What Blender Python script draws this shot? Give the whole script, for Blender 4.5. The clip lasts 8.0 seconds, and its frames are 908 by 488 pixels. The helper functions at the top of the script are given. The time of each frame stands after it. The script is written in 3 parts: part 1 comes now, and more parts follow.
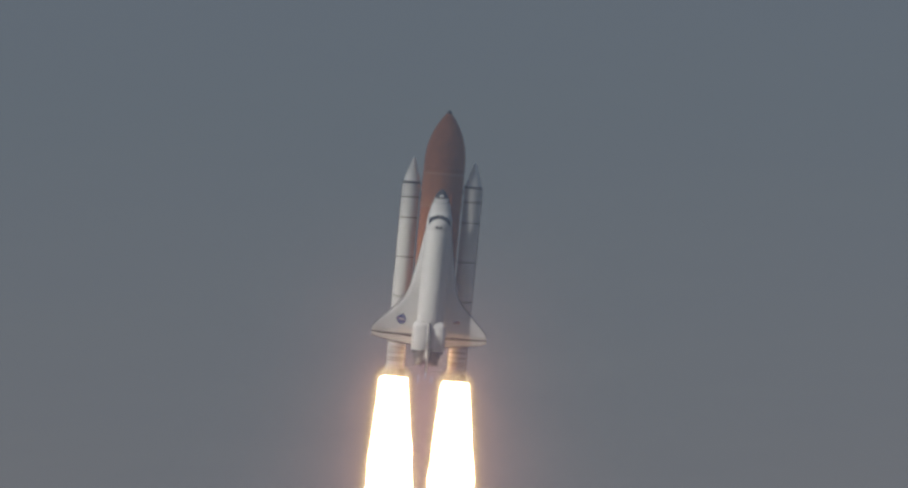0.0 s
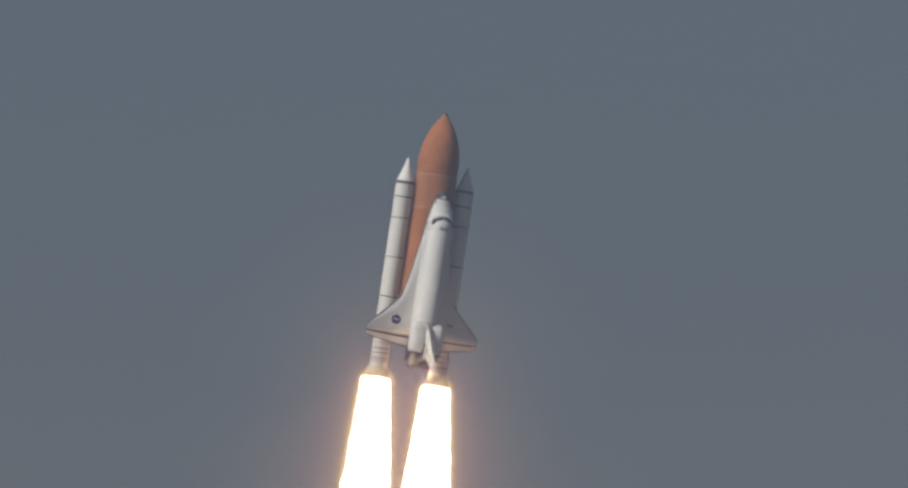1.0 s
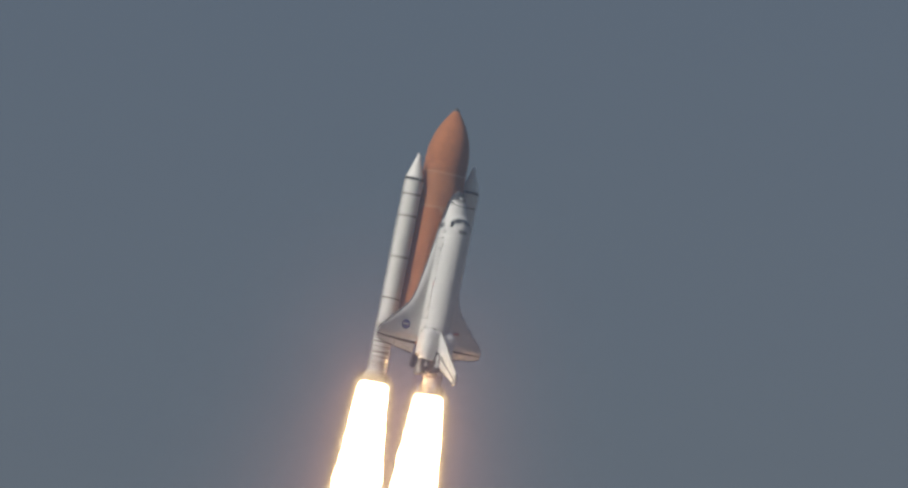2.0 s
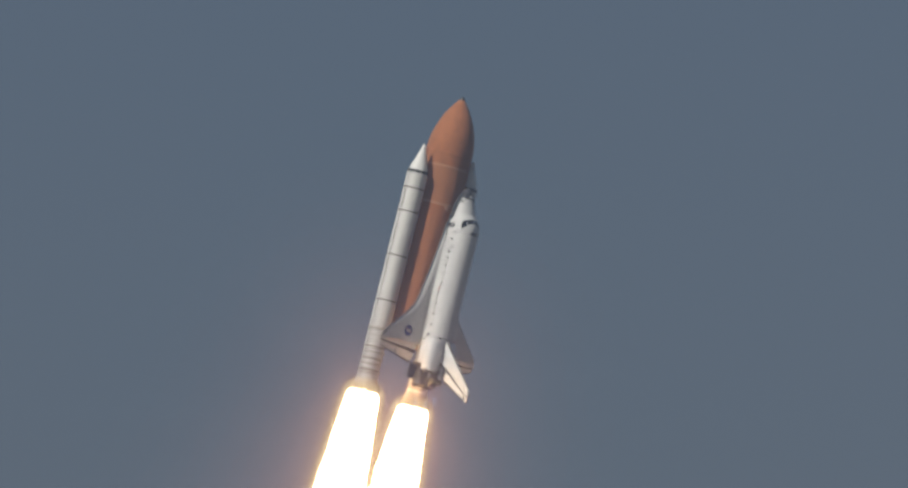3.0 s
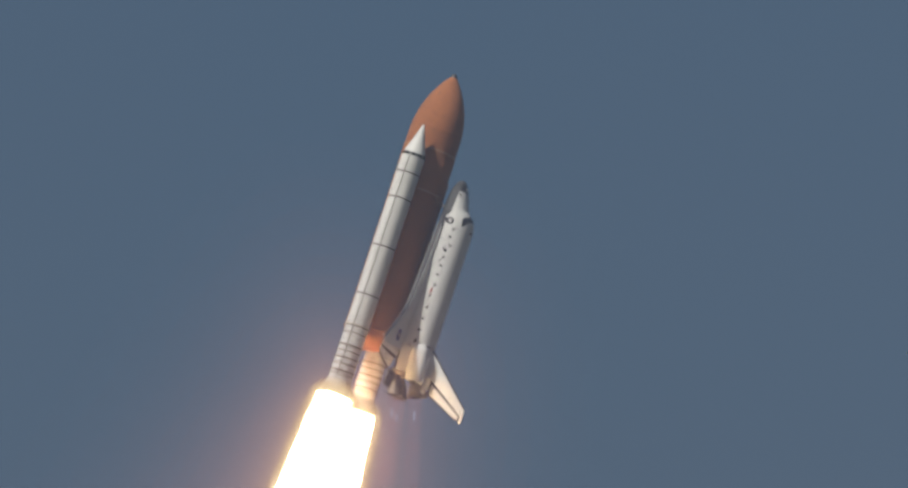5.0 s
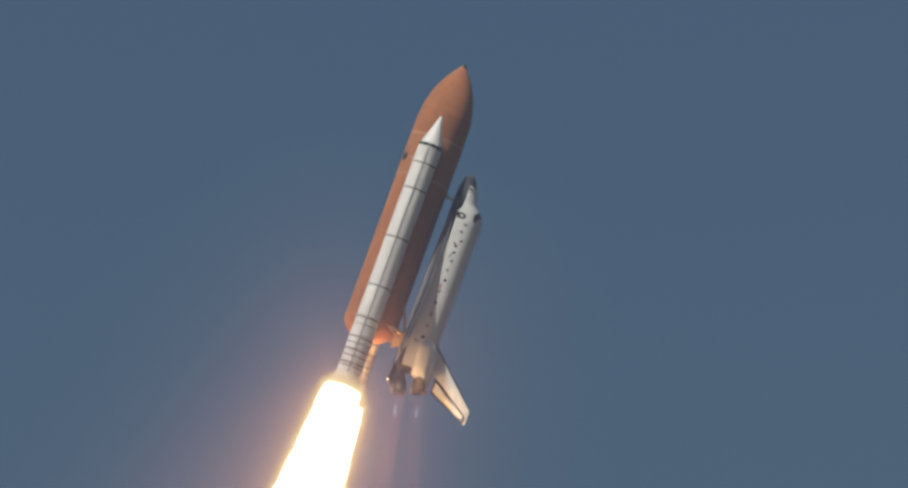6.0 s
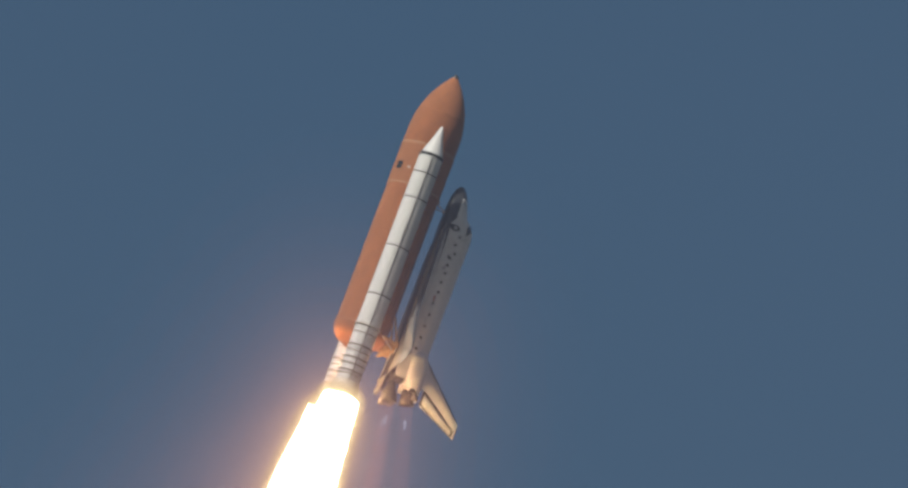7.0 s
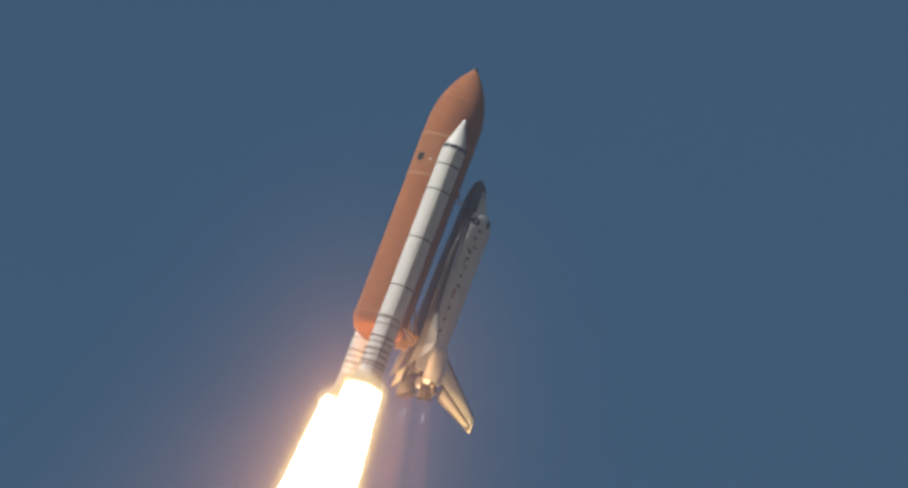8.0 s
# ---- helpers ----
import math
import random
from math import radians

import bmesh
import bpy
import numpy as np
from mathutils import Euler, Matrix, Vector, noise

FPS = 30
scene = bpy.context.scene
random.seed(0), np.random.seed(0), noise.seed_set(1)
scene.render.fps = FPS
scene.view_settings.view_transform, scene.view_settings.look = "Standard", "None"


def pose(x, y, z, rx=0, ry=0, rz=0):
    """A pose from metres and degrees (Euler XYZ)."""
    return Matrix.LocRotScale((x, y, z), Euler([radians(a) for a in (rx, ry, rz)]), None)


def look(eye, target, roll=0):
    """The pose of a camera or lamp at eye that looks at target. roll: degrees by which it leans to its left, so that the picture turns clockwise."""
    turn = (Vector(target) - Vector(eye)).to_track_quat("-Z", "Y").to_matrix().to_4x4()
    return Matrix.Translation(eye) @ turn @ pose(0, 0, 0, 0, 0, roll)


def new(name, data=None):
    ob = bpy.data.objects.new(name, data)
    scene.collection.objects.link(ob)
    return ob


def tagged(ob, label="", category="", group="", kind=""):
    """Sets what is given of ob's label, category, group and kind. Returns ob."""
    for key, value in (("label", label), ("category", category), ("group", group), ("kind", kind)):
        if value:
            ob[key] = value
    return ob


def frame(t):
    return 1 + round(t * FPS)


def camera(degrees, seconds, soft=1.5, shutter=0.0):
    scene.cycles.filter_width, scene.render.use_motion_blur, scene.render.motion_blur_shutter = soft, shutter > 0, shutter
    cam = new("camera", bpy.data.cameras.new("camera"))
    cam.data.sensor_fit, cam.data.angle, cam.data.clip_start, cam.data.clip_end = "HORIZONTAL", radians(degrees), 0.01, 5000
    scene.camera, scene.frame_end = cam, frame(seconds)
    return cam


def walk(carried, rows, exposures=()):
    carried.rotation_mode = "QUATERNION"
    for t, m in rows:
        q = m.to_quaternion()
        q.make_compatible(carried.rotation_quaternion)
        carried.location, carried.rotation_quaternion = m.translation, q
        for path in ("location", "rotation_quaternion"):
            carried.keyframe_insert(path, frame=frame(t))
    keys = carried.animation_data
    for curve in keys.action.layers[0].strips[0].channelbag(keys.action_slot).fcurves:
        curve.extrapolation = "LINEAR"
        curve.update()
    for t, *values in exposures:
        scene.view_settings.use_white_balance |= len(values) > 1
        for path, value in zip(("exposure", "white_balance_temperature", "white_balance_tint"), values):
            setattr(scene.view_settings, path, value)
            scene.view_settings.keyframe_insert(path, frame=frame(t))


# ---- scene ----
cam = camera(6.545, 8.0, soft=2.8)
scene.cycles.transparent_max_bounces = 192

# The flight: seconds, roll, tilt and lean of the stack in degrees, and its distance in metres.
FLIGHT = (
    (0.0, 0.60, 0.30, 5.40, 1635.0), (0.5, 8.20, -2.00, 7.10, 1630.0), (1.0, 15.90, -3.40, 8.40, 1616.0), (1.5, 23.80, -4.00, 9.90, 1593.0),
    (2.8, 41.30, -5.50, 13.30, 1430.0), (3.5, 50.30, -6.50, 15.20, 1356.0), (4.0, 56.30, -7.00, 16.20, 1314.0), (4.7, 66.00, -7.80, 17.60, 1268.0),
    (5.8, 81.50, -9.50, 19.70, 1235.0), (6.5, 92.80, -12.60, 20.25, 1222.0), (7.0, 97.20, -14.50, 20.45, 1216.0), (7.5, 99.80, -15.80, 20.60, 1211.0),
    (8.0, 101.40, -16.20, 20.65, 1208.0),
)
# Where its foot stands before the camera, whose operator sways a little: seconds, metres to the right, metres up.
AIM = (
    (0.0, -5.26, -18.89), (0.3, -5.99, -18.69), (0.5, -6.69, -19.32), (0.7, -7.93, -20.00),
    (1.0, -8.47, -19.26), (1.2, -8.41, -19.31), (1.3, -8.20, -20.26), (1.5, -8.43, -20.77),
    (1.7, -8.27, -19.71), (2.8, -8.94, -18.67), (3.0, -9.47, -18.90), (3.2, -10.43, -18.94),
    (3.5, -11.05, -18.84), (3.7, -12.72, -18.24), (3.8, -12.67, -17.72), (4.0, -12.36, -17.57),
    (4.2, -12.25, -18.28), (4.3, -12.14, -18.10), (4.5, -12.52, -17.46), (4.7, -14.03, -18.05),
    (5.8, -13.99, -13.30), (6.0, -13.93, -15.08), (6.2, -13.81, -16.31), (6.5, -14.88, -17.81),
    (6.7, -14.70, -18.10), (6.8, -14.82, -17.79), (7.0, -15.35, -16.18), (7.2, -15.73, -14.32),
    (7.5, -15.24, -13.57), (7.7, -14.49, -14.00), (7.9, -13.09, -14.31), (8.0, -12.33, -14.83),
)
# seconds and degrees by which the booster flames swing aside
SWING = ((0, 3.0), (1.0, 3.0), (1.6, 2.4), (2.4, 0.8), (3.2, 0.0), (8.0, 0.0))
# seconds and degrees by which the stack drifts round to the camera's right
PAN = ((0, -14.0), (1, -8.5), (2, -3.8), (3, 0.0), (4, 2.0), (4.7, 4.0), (5.8, 9.2), (6.5, 12.5), (7.2, 11.2), (8.0, 5.0))
EYE = Vector((0, 0, 2))
MIDDLE = Vector((0, -4, 16))      # the point of the stack that the camera follows


def glide(table, t):
    """Smooth values between the rows of a table, by cubic pieces through them."""
    times = [r[0] for r in table]
    i = min(max(sum(1 for s in times if s <= t) - 1, 0), len(table) - 2)
    a, b = np.array(table[i][1:]), np.array(table[i + 1][1:])
    h = times[i + 1] - times[i]
    m = []
    for j in (i, i + 1):
        lo, hi = max(j - 1, 0), min(j + 1, len(table) - 1)
        m.append((np.array(table[hi][1:]) - np.array(table[lo][1:])) / (times[hi] - times[lo]))
    u = (t - times[i]) / h
    return ((2 * u ** 3 - 3 * u ** 2 + 1) * a + (u ** 3 - 2 * u ** 2 + u) * h * m[0]
            + (3 * u ** 2 - 2 * u ** 3) * b + (u ** 3 - u ** 2) * h * m[1])


def stack_and_camera(t):
    """World poses of the stack and of the camera at t seconds."""
    roll, tilt, lean, away = glide(FLIGHT, t)
    right, up = glide(AIM, t)
    turn = pose(0, 0, 0, 0, 0, -lean) @ pose(0, 0, 0, tilt) @ Matrix(((1, 0, 0, 0), (0, 0, 1, 0), (0, -1, 0, 0), (0, 0, 0, 1))) @ pose(0, 0, 0, 0, 0, roll)
    local = Matrix.Translation((right, up, -away)) @ turn
    c = local @ MIDDLE
    # the climb as the camera's stand sees it: bearing and height of the stack's middle
    k = t / 8
    height = radians(12 + 12 * k + 18 * k * k)
    bearing = radians(float(glide(PAN, t)[0]))
    pitch = height - math.atan2(c.y, -c.z)
    yaw = -bearing + math.atan2(c.x, -c.z) / math.cos(height)
    eye = Matrix.Translation(EYE) @ Matrix.Rotation(yaw, 4, "Z") @ Matrix.Rotation(pitch + math.pi / 2, 4, "X")
    return eye @ local, eye


TIMES = [i / 10 for i in range(81)]
POSES = [stack_and_camera(t) for t in TIMES]
walk(cam, [(t, p[1]) for t, p in zip(TIMES, POSES)])

# ---- light ----
SUN_BEARING, SUN_HEIGHT = 216, 35          # degrees clockwise from the view at the start, and above the horizon
sb, sh = radians(SUN_BEARING), radians(SUN_HEIGHT)
SUN = Vector((math.sin(sb) * math.cos(sh), math.cos(sb) * math.cos(sh), math.sin(sh)))
world = bpy.data.worlds.new("world")
scene.world = world
world.use_nodes = True
wn, wl = world.node_tree.nodes, world.node_tree.links
sky = wn.new("ShaderNodeTexSky")
sky.sky_type, sky.sun_disc = "NISHITA", False
sky.sun_elevation, sky.sun_rotation = radians(SUN_HEIGHT), radians(SUN_BEARING)
sky.dust_density, sky.air_density, sky.ozone_density = 2.0, 1.0, 1.5
tc = wn.new("ShaderNodeTexCoord")
sep = wn.new("ShaderNodeSeparateXYZ")
wl.new(tc.outputs["Generated"], sep.inputs[0])
ramp = wn.new("ShaderNodeValToRGB")          # haze: thick and grey low down, thinner and bluer above
wl.new(sep.outputs["Z"], ramp.inputs[0])
stops = ((0.0, (0.109, 0.113, 0.122)), (0.06, (0.172, 0.163, 0.16)), (0.175, (0.160, 0.144, 0.125)), (0.225, (0.117, 0.130, 0.126)), (0.27, (0.108, 0.130, 0.144)),
         (0.378, (0.082, 0.121, 0.164)), (0.49, (0.057, 0.110, 0.173)), (0.67, (0.027, 0.086, 0.166)), (1.0, (0.009, 0.057, 0.147)))
while len(ramp.color_ramp.elements) < len(stops):
    ramp.color_ramp.elements.new(0.5)
for e, (p, c) in zip(ramp.color_ramp.elements, stops):
    e.position, e.color = p, (*c, 1)
back = wn["Background"]
dim = wn.new("ShaderNodeMix")
dim.data_type, dim.blend_type = "RGBA", "MIX"
scale = wn.new("ShaderNodeVectorMath")
scale.operation = "SCALE"
scale.inputs["Scale"].default_value = 0.10
wl.new(sky.outputs[0], scale.inputs[0])
dim.inputs[0].default_value = 0.88
wl.new(scale.outputs[0], dim.inputs[6])
# the sky brightens towards the sun
toward = wn.new("ShaderNodeVectorMath")
toward.operation = "DOT_PRODUCT"
toward.inputs[1].default_value = SUN
wl.new(tc.outputs["Generated"], toward.inputs[0])
glare = wn.new("ShaderNodeMapRange")
glare.interpolation_type = "SMOOTHSTEP"
glare.inputs[1].default_value, glare.inputs[2].default_value = -0.15, 1.0
glare.inputs[3].default_value, glare.inputs[4].default_value = 1.0, 1.2
wl.new(toward.outputs["Value"], glare.inputs[0])
lit = wn.new("ShaderNodeVectorMath")
lit.operation = "SCALE"
wl.new(ramp.outputs[0], lit.inputs[0])
wl.new(glare.outputs[0], lit.inputs["Scale"])
wl.new(lit.outputs[0], dim.inputs[7])
wl.new(dim.outputs[2], back.inputs[0])
back.inputs[1].default_value = 1.0
sun = new("sun", bpy.data.lights.new("sun", "SUN"))
sun.data.energy, sun.data.angle, sun.data.color = 4.05, radians(0.5), (1.0, 0.95, 0.85)
sun.matrix_world = look(SUN * 300, (0, 0, 0))


# ---- materials ----
def material(name, colour, rough=0.6, metal=0.0, spread=0.12, grain=2.0, bump=0.0, streak=(1, 1, 1), dirt=None, sheen_lift=0.0, stain=None):
    """A surface whose colour wanders at two scales, with relief and, if given, stains of another colour."""
    m = bpy.data.materials.new(name)
    m.use_nodes = True
    n, l = m.node_tree.nodes, m.node_tree.links
    b = n["Principled BSDF"]
    b.inputs["Roughness"].default_value, b.inputs["Metallic"].default_value = rough, metal
    # sheen brightens grazing edges, imitating haze over the shaded foam
    b.inputs["Sheen Weight"].default_value, b.inputs["Sheen Roughness"].default_value = sheen_lift, 0.6
    co = n.new("ShaderNodeTexCoord")
    mp = n.new("ShaderNodeMapping")
    mp.inputs["Scale"].default_value = streak
    l.new(co.outputs["Object"], mp.inputs[0])
    big, fine = n.new("ShaderNodeTexNoise"), n.new("ShaderNodeTexNoise")
    for node, s, d in ((big, grain * 0.25, 3), (fine, grain * 2.5, 4)):
        node.inputs["Scale"].default_value, node.inputs["Detail"].default_value = s, d
        l.new(mp.outputs[0], node.inputs["Vector"])
    add = n.new("ShaderNodeMath")
    add.operation = "MULTIPLY_ADD"
    add.inputs[1].default_value = 0.5
    l.new(fine.outputs[0], add.inputs[0])
    half = n.new("ShaderNodeMath")
    half.operation = "MULTIPLY"
    half.inputs[1].default_value = 0.5
    l.new(big.outputs[0], half.inputs[0])
    l.new(half.outputs[0], add.inputs[2])
    cr = n.new("ShaderNodeValToRGB")
    cr.color_ramp.elements[0].position, cr.color_ramp.elements[1].position = 0.32, 0.68
    dark = dirt or tuple(c * (1 - spread) for c in colour)
    cr.color_ramp.elements[0].color = (*dark, 1)
    cr.color_ramp.elements[1].color = (*(min(1, c * (1 + spread)) for c in colour), 1)
    l.new(add.outputs[0], cr.inputs[0])
    paint = cr.outputs[0]
    if stain:
        # runs and blotches of grime, longer along the body than across it
        colour2, low, high = stain
        sm, sn, sr, mix = n.new("ShaderNodeMapping"), n.new("ShaderNodeTexNoise"), n.new("ShaderNodeMapRange"), n.new("ShaderNodeMix")
        sm.inputs["Scale"].default_value = (1.3, 1.3, 0.35)
        sn.inputs["Scale"].default_value, sn.inputs["Detail"].default_value, sn.inputs["Roughness"].default_value = 1.1, 6, 0.65
        sr.inputs[1].default_value, sr.inputs[2].default_value = low, high
        mix.data_type = "RGBA"
        mix.inputs[7].default_value = (*colour2, 1)
        l.new(co.outputs["Object"], sm.inputs[0])
        l.new(sm.outputs[0], sn.inputs["Vector"])
        l.new(sn.outputs[0], sr.inputs[0])
        l.new(sr.outputs[0], mix.inputs[0])
        l.new(paint, mix.inputs[6])
        paint = mix.outputs[2]
    l.new(paint, b.inputs["Base Color"])
    if bump:
        bp = n.new("ShaderNodeBump")
        bp.inputs["Strength"].default_value, bp.inputs["Distance"].default_value = bump, 0.05
        l.new(fine.outputs[0], bp.inputs["Height"])
        l.new(bp.outputs[0], b.inputs["Normal"])
    return m


def glowing(name, colour, strength, cover=1.0, lumps=None):
    """Hot gas and flame bloom: gives off light; cover below 1 lets what lies behind shine through."""
    m = bpy.data.materials.new(name)
    m.use_nodes = True
    n, l = m.node_tree.nodes, m.node_tree.links
    n.remove(n["Principled BSDF"])
    e = n.new("ShaderNodeEmission")
    e.inputs[0].default_value, e.inputs[1].default_value = (*colour, 1), strength
    out = n["Material Output"]
    if cover >= 1:
        l.new(e.outputs[0], out.inputs[0])
        return m
    tr = n.new("ShaderNodeBsdfTransparent")
    mix = n.new("ShaderNodeMixShader")
    mix.inputs[0].default_value = cover
    if lumps:
        co, no = n.new("ShaderNodeTexCoord"), n.new("ShaderNodeTexNoise")
        no.inputs["Scale"].default_value, no.inputs["Detail"].default_value = lumps, 3
        l.new(co.outputs["Object"], no.inputs["Vector"])
        mr = n.new("ShaderNodeMapRange")
        mr.inputs[1].default_value, mr.inputs[2].default_value = 0.35, 0.7
        mr.inputs[3].default_value, mr.inputs[4].default_value = cover * 0.4, min(1, cover * 1.6)
        l.new(no.outputs[0], mr.inputs[0])
        l.new(mr.outputs[0], mix.inputs[0])
    l.new(tr.outputs[0], mix.inputs[1])
    l.new(e.outputs[0], mix.inputs[2])
    l.new(mix.outputs[0], out.inputs[0])
    return m


FOAM = material("sprayed_foam", (0.40, 0.145, 0.055), 0.9, spread=0.2, grain=1.2, bump=0.35, streak=(1, 1, 0.5), sheen_lift=0.06, stain=((0.30, 0.12, 0.05), 0.52, 0.75))
FOAM_PALE = material("newer_foam", (0.42, 0.175, 0.08), 0.9, spread=0.10, grain=2, bump=0.25)
FOAM_BARE = material("trimmed_foam", (0.52, 0.29, 0.16), 0.9, spread=0.08, grain=3, bump=0.2)
SPIKE = material("dark_metal", (0.09, 0.085, 0.08), 0.5, 0.6, spread=0.2)
BOOSTER_WHITE = material("booster_paint", (0.80, 0.79, 0.76), 0.55, spread=0.05, grain=1.5, bump=0.05, streak=(1, 1, 0.3), stain=((0.46, 0.43, 0.38), 0.60, 0.78))
BOOSTER_RING = material("joint_band", (0.15, 0.13, 0.115), 0.7, spread=0.25, grain=4)
BOOSTER_GREY = material("cork_grey", (0.25, 0.21, 0.17), 0.8, spread=0.15, grain=4, bump=0.2)
BAND_DARK = material("black_band", (0.02, 0.02, 0.02), 0.6, spread=0.3)
SKIRT = material("skirt_paint", (0.72, 0.69, 0.60), 0.6, spread=0.1, grain=3, bump=0.1, stain=((0.40, 0.34, 0.26), 0.56, 0.74))
BLANKET = material("white_blanket", (0.74, 0.735, 0.72), 0.75, spread=0.05, grain=2.5, bump=0.12, stain=((0.52, 0.50, 0.47), 0.58, 0.78))
DOOR_WHITE = material("door_blanket", (0.79, 0.785, 0.775), 0.75, spread=0.045, grain=2, bump=0.1)
TILE_BLACK = material("black_tile", (0.028, 0.03, 0.036), 0.6, spread=0.35, grain=5, bump=0.1)
TILE_GREY = material("carbon_grey", (0.075, 0.078, 0.085), 0.6, spread=0.2, grain=3)
# worn black tiles, their colour lightened for flame and sun light
TILE_WORN_LIT = material("worn_lit_tile", (0.25, 0.235, 0.215), 0.5, spread=0.25, grain=2, bump=0.1)
# black tiles coloured cream to hold the flames' light on the undersides
FLAP_PALE = material("flame_lit_tile", (0.46, 0.42, 0.35), 0.7, spread=0.15, grain=3, bump=0.1, stain=((0.22, 0.19, 0.16), 0.55, 0.75))
SEAM_DARK = material("lettering_grey", (0.40, 0.37, 0.38), 0.8, spread=0.2)
SEAM = material("seam_grey", (0.60, 0.59, 0.58), 0.8, spread=0.2)
GLASS_DARK = material("cabin_glass", (0.01, 0.012, 0.016), 0.1, spread=0.2)
BELL = material("nozzle_metal", (0.22, 0.19, 0.165), 0.5, 0.45, spread=0.25, grain=4)
BELL_IN = material("nozzle_inside", (0.05, 0.045, 0.04), 0.7, spread=0.3)
BULKHEAD = material("aft_bulkhead", (0.15, 0.135, 0.125), 0.8, spread=0.3, grain=4, bump=0.3)
STRUT = material("strut_foam", (0.60, 0.36, 0.16), 0.8, spread=0.2, grain=3, bump=0.2)
BADGE_BLUE = material("badge_blue", (0.03, 0.045, 0.22), 0.7, spread=0.1)
BADGE_RED = material("badge_red", (0.38, 0.05, 0.06), 0.7, spread=0.1)
FADED_RED = material("faded_red", (0.42, 0.20, 0.20), 0.8, spread=0.1)
FADED_BLUE = material("faded_blue", (0.32, 0.33, 0.44), 0.8, spread=0.1)
LETTER = material("letter_black", (0.03, 0.03, 0.035), 0.7, spread=0.1)
FLAME = glowing("flame_core", (1.0, 0.59, 0.27), 230)
# the flame's skin burns out in layers from white through yellow to orange: metres beyond the core's radius
FLAME_SKIN = []
for i in range(7):
    u = i / 6
    FLAME_SKIN.append((-0.14 + 1.1 * u, glowing("flame_skin", (1.0, 0.96 - 0.34 * u ** 1.1, 0.80 - 0.54 * u ** 0.6), 2.0 - 0.9 * u, 0.25 * (1 - u) ** 1.0 + 0.065, 0.6 + 0.25 * (i % 4))))
# lens bloom round each flame, added as thinning glowing shells: metres out from the flame, and cover
BLOOM_SHELLS = [(out, glowing("flame_bloom", (1.0, 0.53 + 0.24 * math.exp(-0.4 * out), 0.26 + 0.20 * (1 - math.exp(-0.2 * out))), 1.2, 0.0178 * (out / 2) ** -0.44 * (1 - out / 52)))
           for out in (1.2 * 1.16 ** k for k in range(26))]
BLUE_GAS = glowing("blue_gas", (0.95, 0.48, 0.52), 0.58, 0.075, 0.4)
SHOCK = glowing("shock_glow", (0.72, 0.78, 1.0), 1.0, 0.22, 1.2)

INCH = 0.0254


# ---- building helpers ----
def part(name, bm, mat, parent, label="", smooth=True):
    """Links a bmesh, given in the stack's space, as one mesh under a thing or part."""
    base = Vector(parent.get("base", (0, 0, 0)))
    bmesh.ops.translate(bm, verts=bm.verts, vec=-base)
    me = bpy.data.meshes.new(name)
    bmesh.ops.recalc_face_normals(bm, faces=bm.faces)
    bm.to_mesh(me)
    bm.free()
    me.materials.append(mat)
    if smooth:
        for p in me.polygons:
            p.use_smooth = True
        me.set_sharp_from_angle(angle=radians(38))
    ob = new(name, me)
    ob.parent = parent
    ob["base"] = tuple(base)
    if label:
        tagged(ob, label)
    return ob


def thing(name, base, label, category, group=""):
    e = new(name)
    e["base"] = tuple(base)
    return tagged(e, label, category, group)


def lathe(profile, centre=(0, 0), seg=48, bm=None, a0=0.0, a1=360.0):
    """A turned body: (radius, z) rows about an upright axis."""
    bm = bm or bmesh.new()
    full = a1 - a0 >= 360
    n = seg if full else seg + 1
    rings = []
    for r, z in profile:
        rings.append([bm.verts.new((centre[0] + r * math.cos(radians(a0 + (a1 - a0) * i / seg)),
                                    centre[1] + r * math.sin(radians(a0 + (a1 - a0) * i / seg)), z)) for i in range(n)])
    for a, b in zip(rings, rings[1:]):
        for i in range(seg):
            j = (i + 1) % n
            bm.faces.new((a[i], a[j], b[j], b[i]))
    return bm


def capped(bm):
    bmesh.ops.holes_fill(bm, edges=[e for e in bm.edges if e.is_boundary], sides=0)
    bmesh.ops.remove_doubles(bm, verts=bm.verts, dist=0.0005)
    return bm


def rod(a, b, r, bm=None, seg=10):
    """A round bar from a to b."""
    bm = bm or bmesh.new()
    a, b = Vector(a), Vector(b)
    m = Matrix.Translation((a + b) / 2) @ (b - a).to_track_quat("Z", "Y").to_matrix().to_4x4()
    bmesh.ops.create_cone(bm, cap_ends=True, segments=seg, radius1=r, radius2=r, depth=(b - a).length, matrix=m)
    return bm


def block(centre, size, bm=None, m=Matrix(), bevel=0.0):
    bm = bm or bmesh.new()
    got = bmesh.ops.create_cube(bm, size=1, matrix=Matrix.Translation(centre) @ m @ Matrix.Diagonal((*size, 1)))
    if bevel:
        edges = {e for v in got["verts"] for e in v.link_edges}
        bmesh.ops.bevel(bm, geom=list(edges), offset=bevel, segments=2, affect="EDGES")
    return bm


def grid(f, nu, nv, closed=False):
    """A sheet of nu x nv cells from a function of (u, v) in 0..1."""
    bm = bmesh.new()
    rows = [[bm.verts.new(f(i / nu, j / nv)) for j in range(nv + (0 if closed else 1))] for i in range(nu + 1)]
    for a, b in zip(rows, rows[1:]):
        for j in range(nv):
            k = (j + 1) % len(a)
            bm.faces.new((a[j], a[k], b[k], b[j]))
    return bm


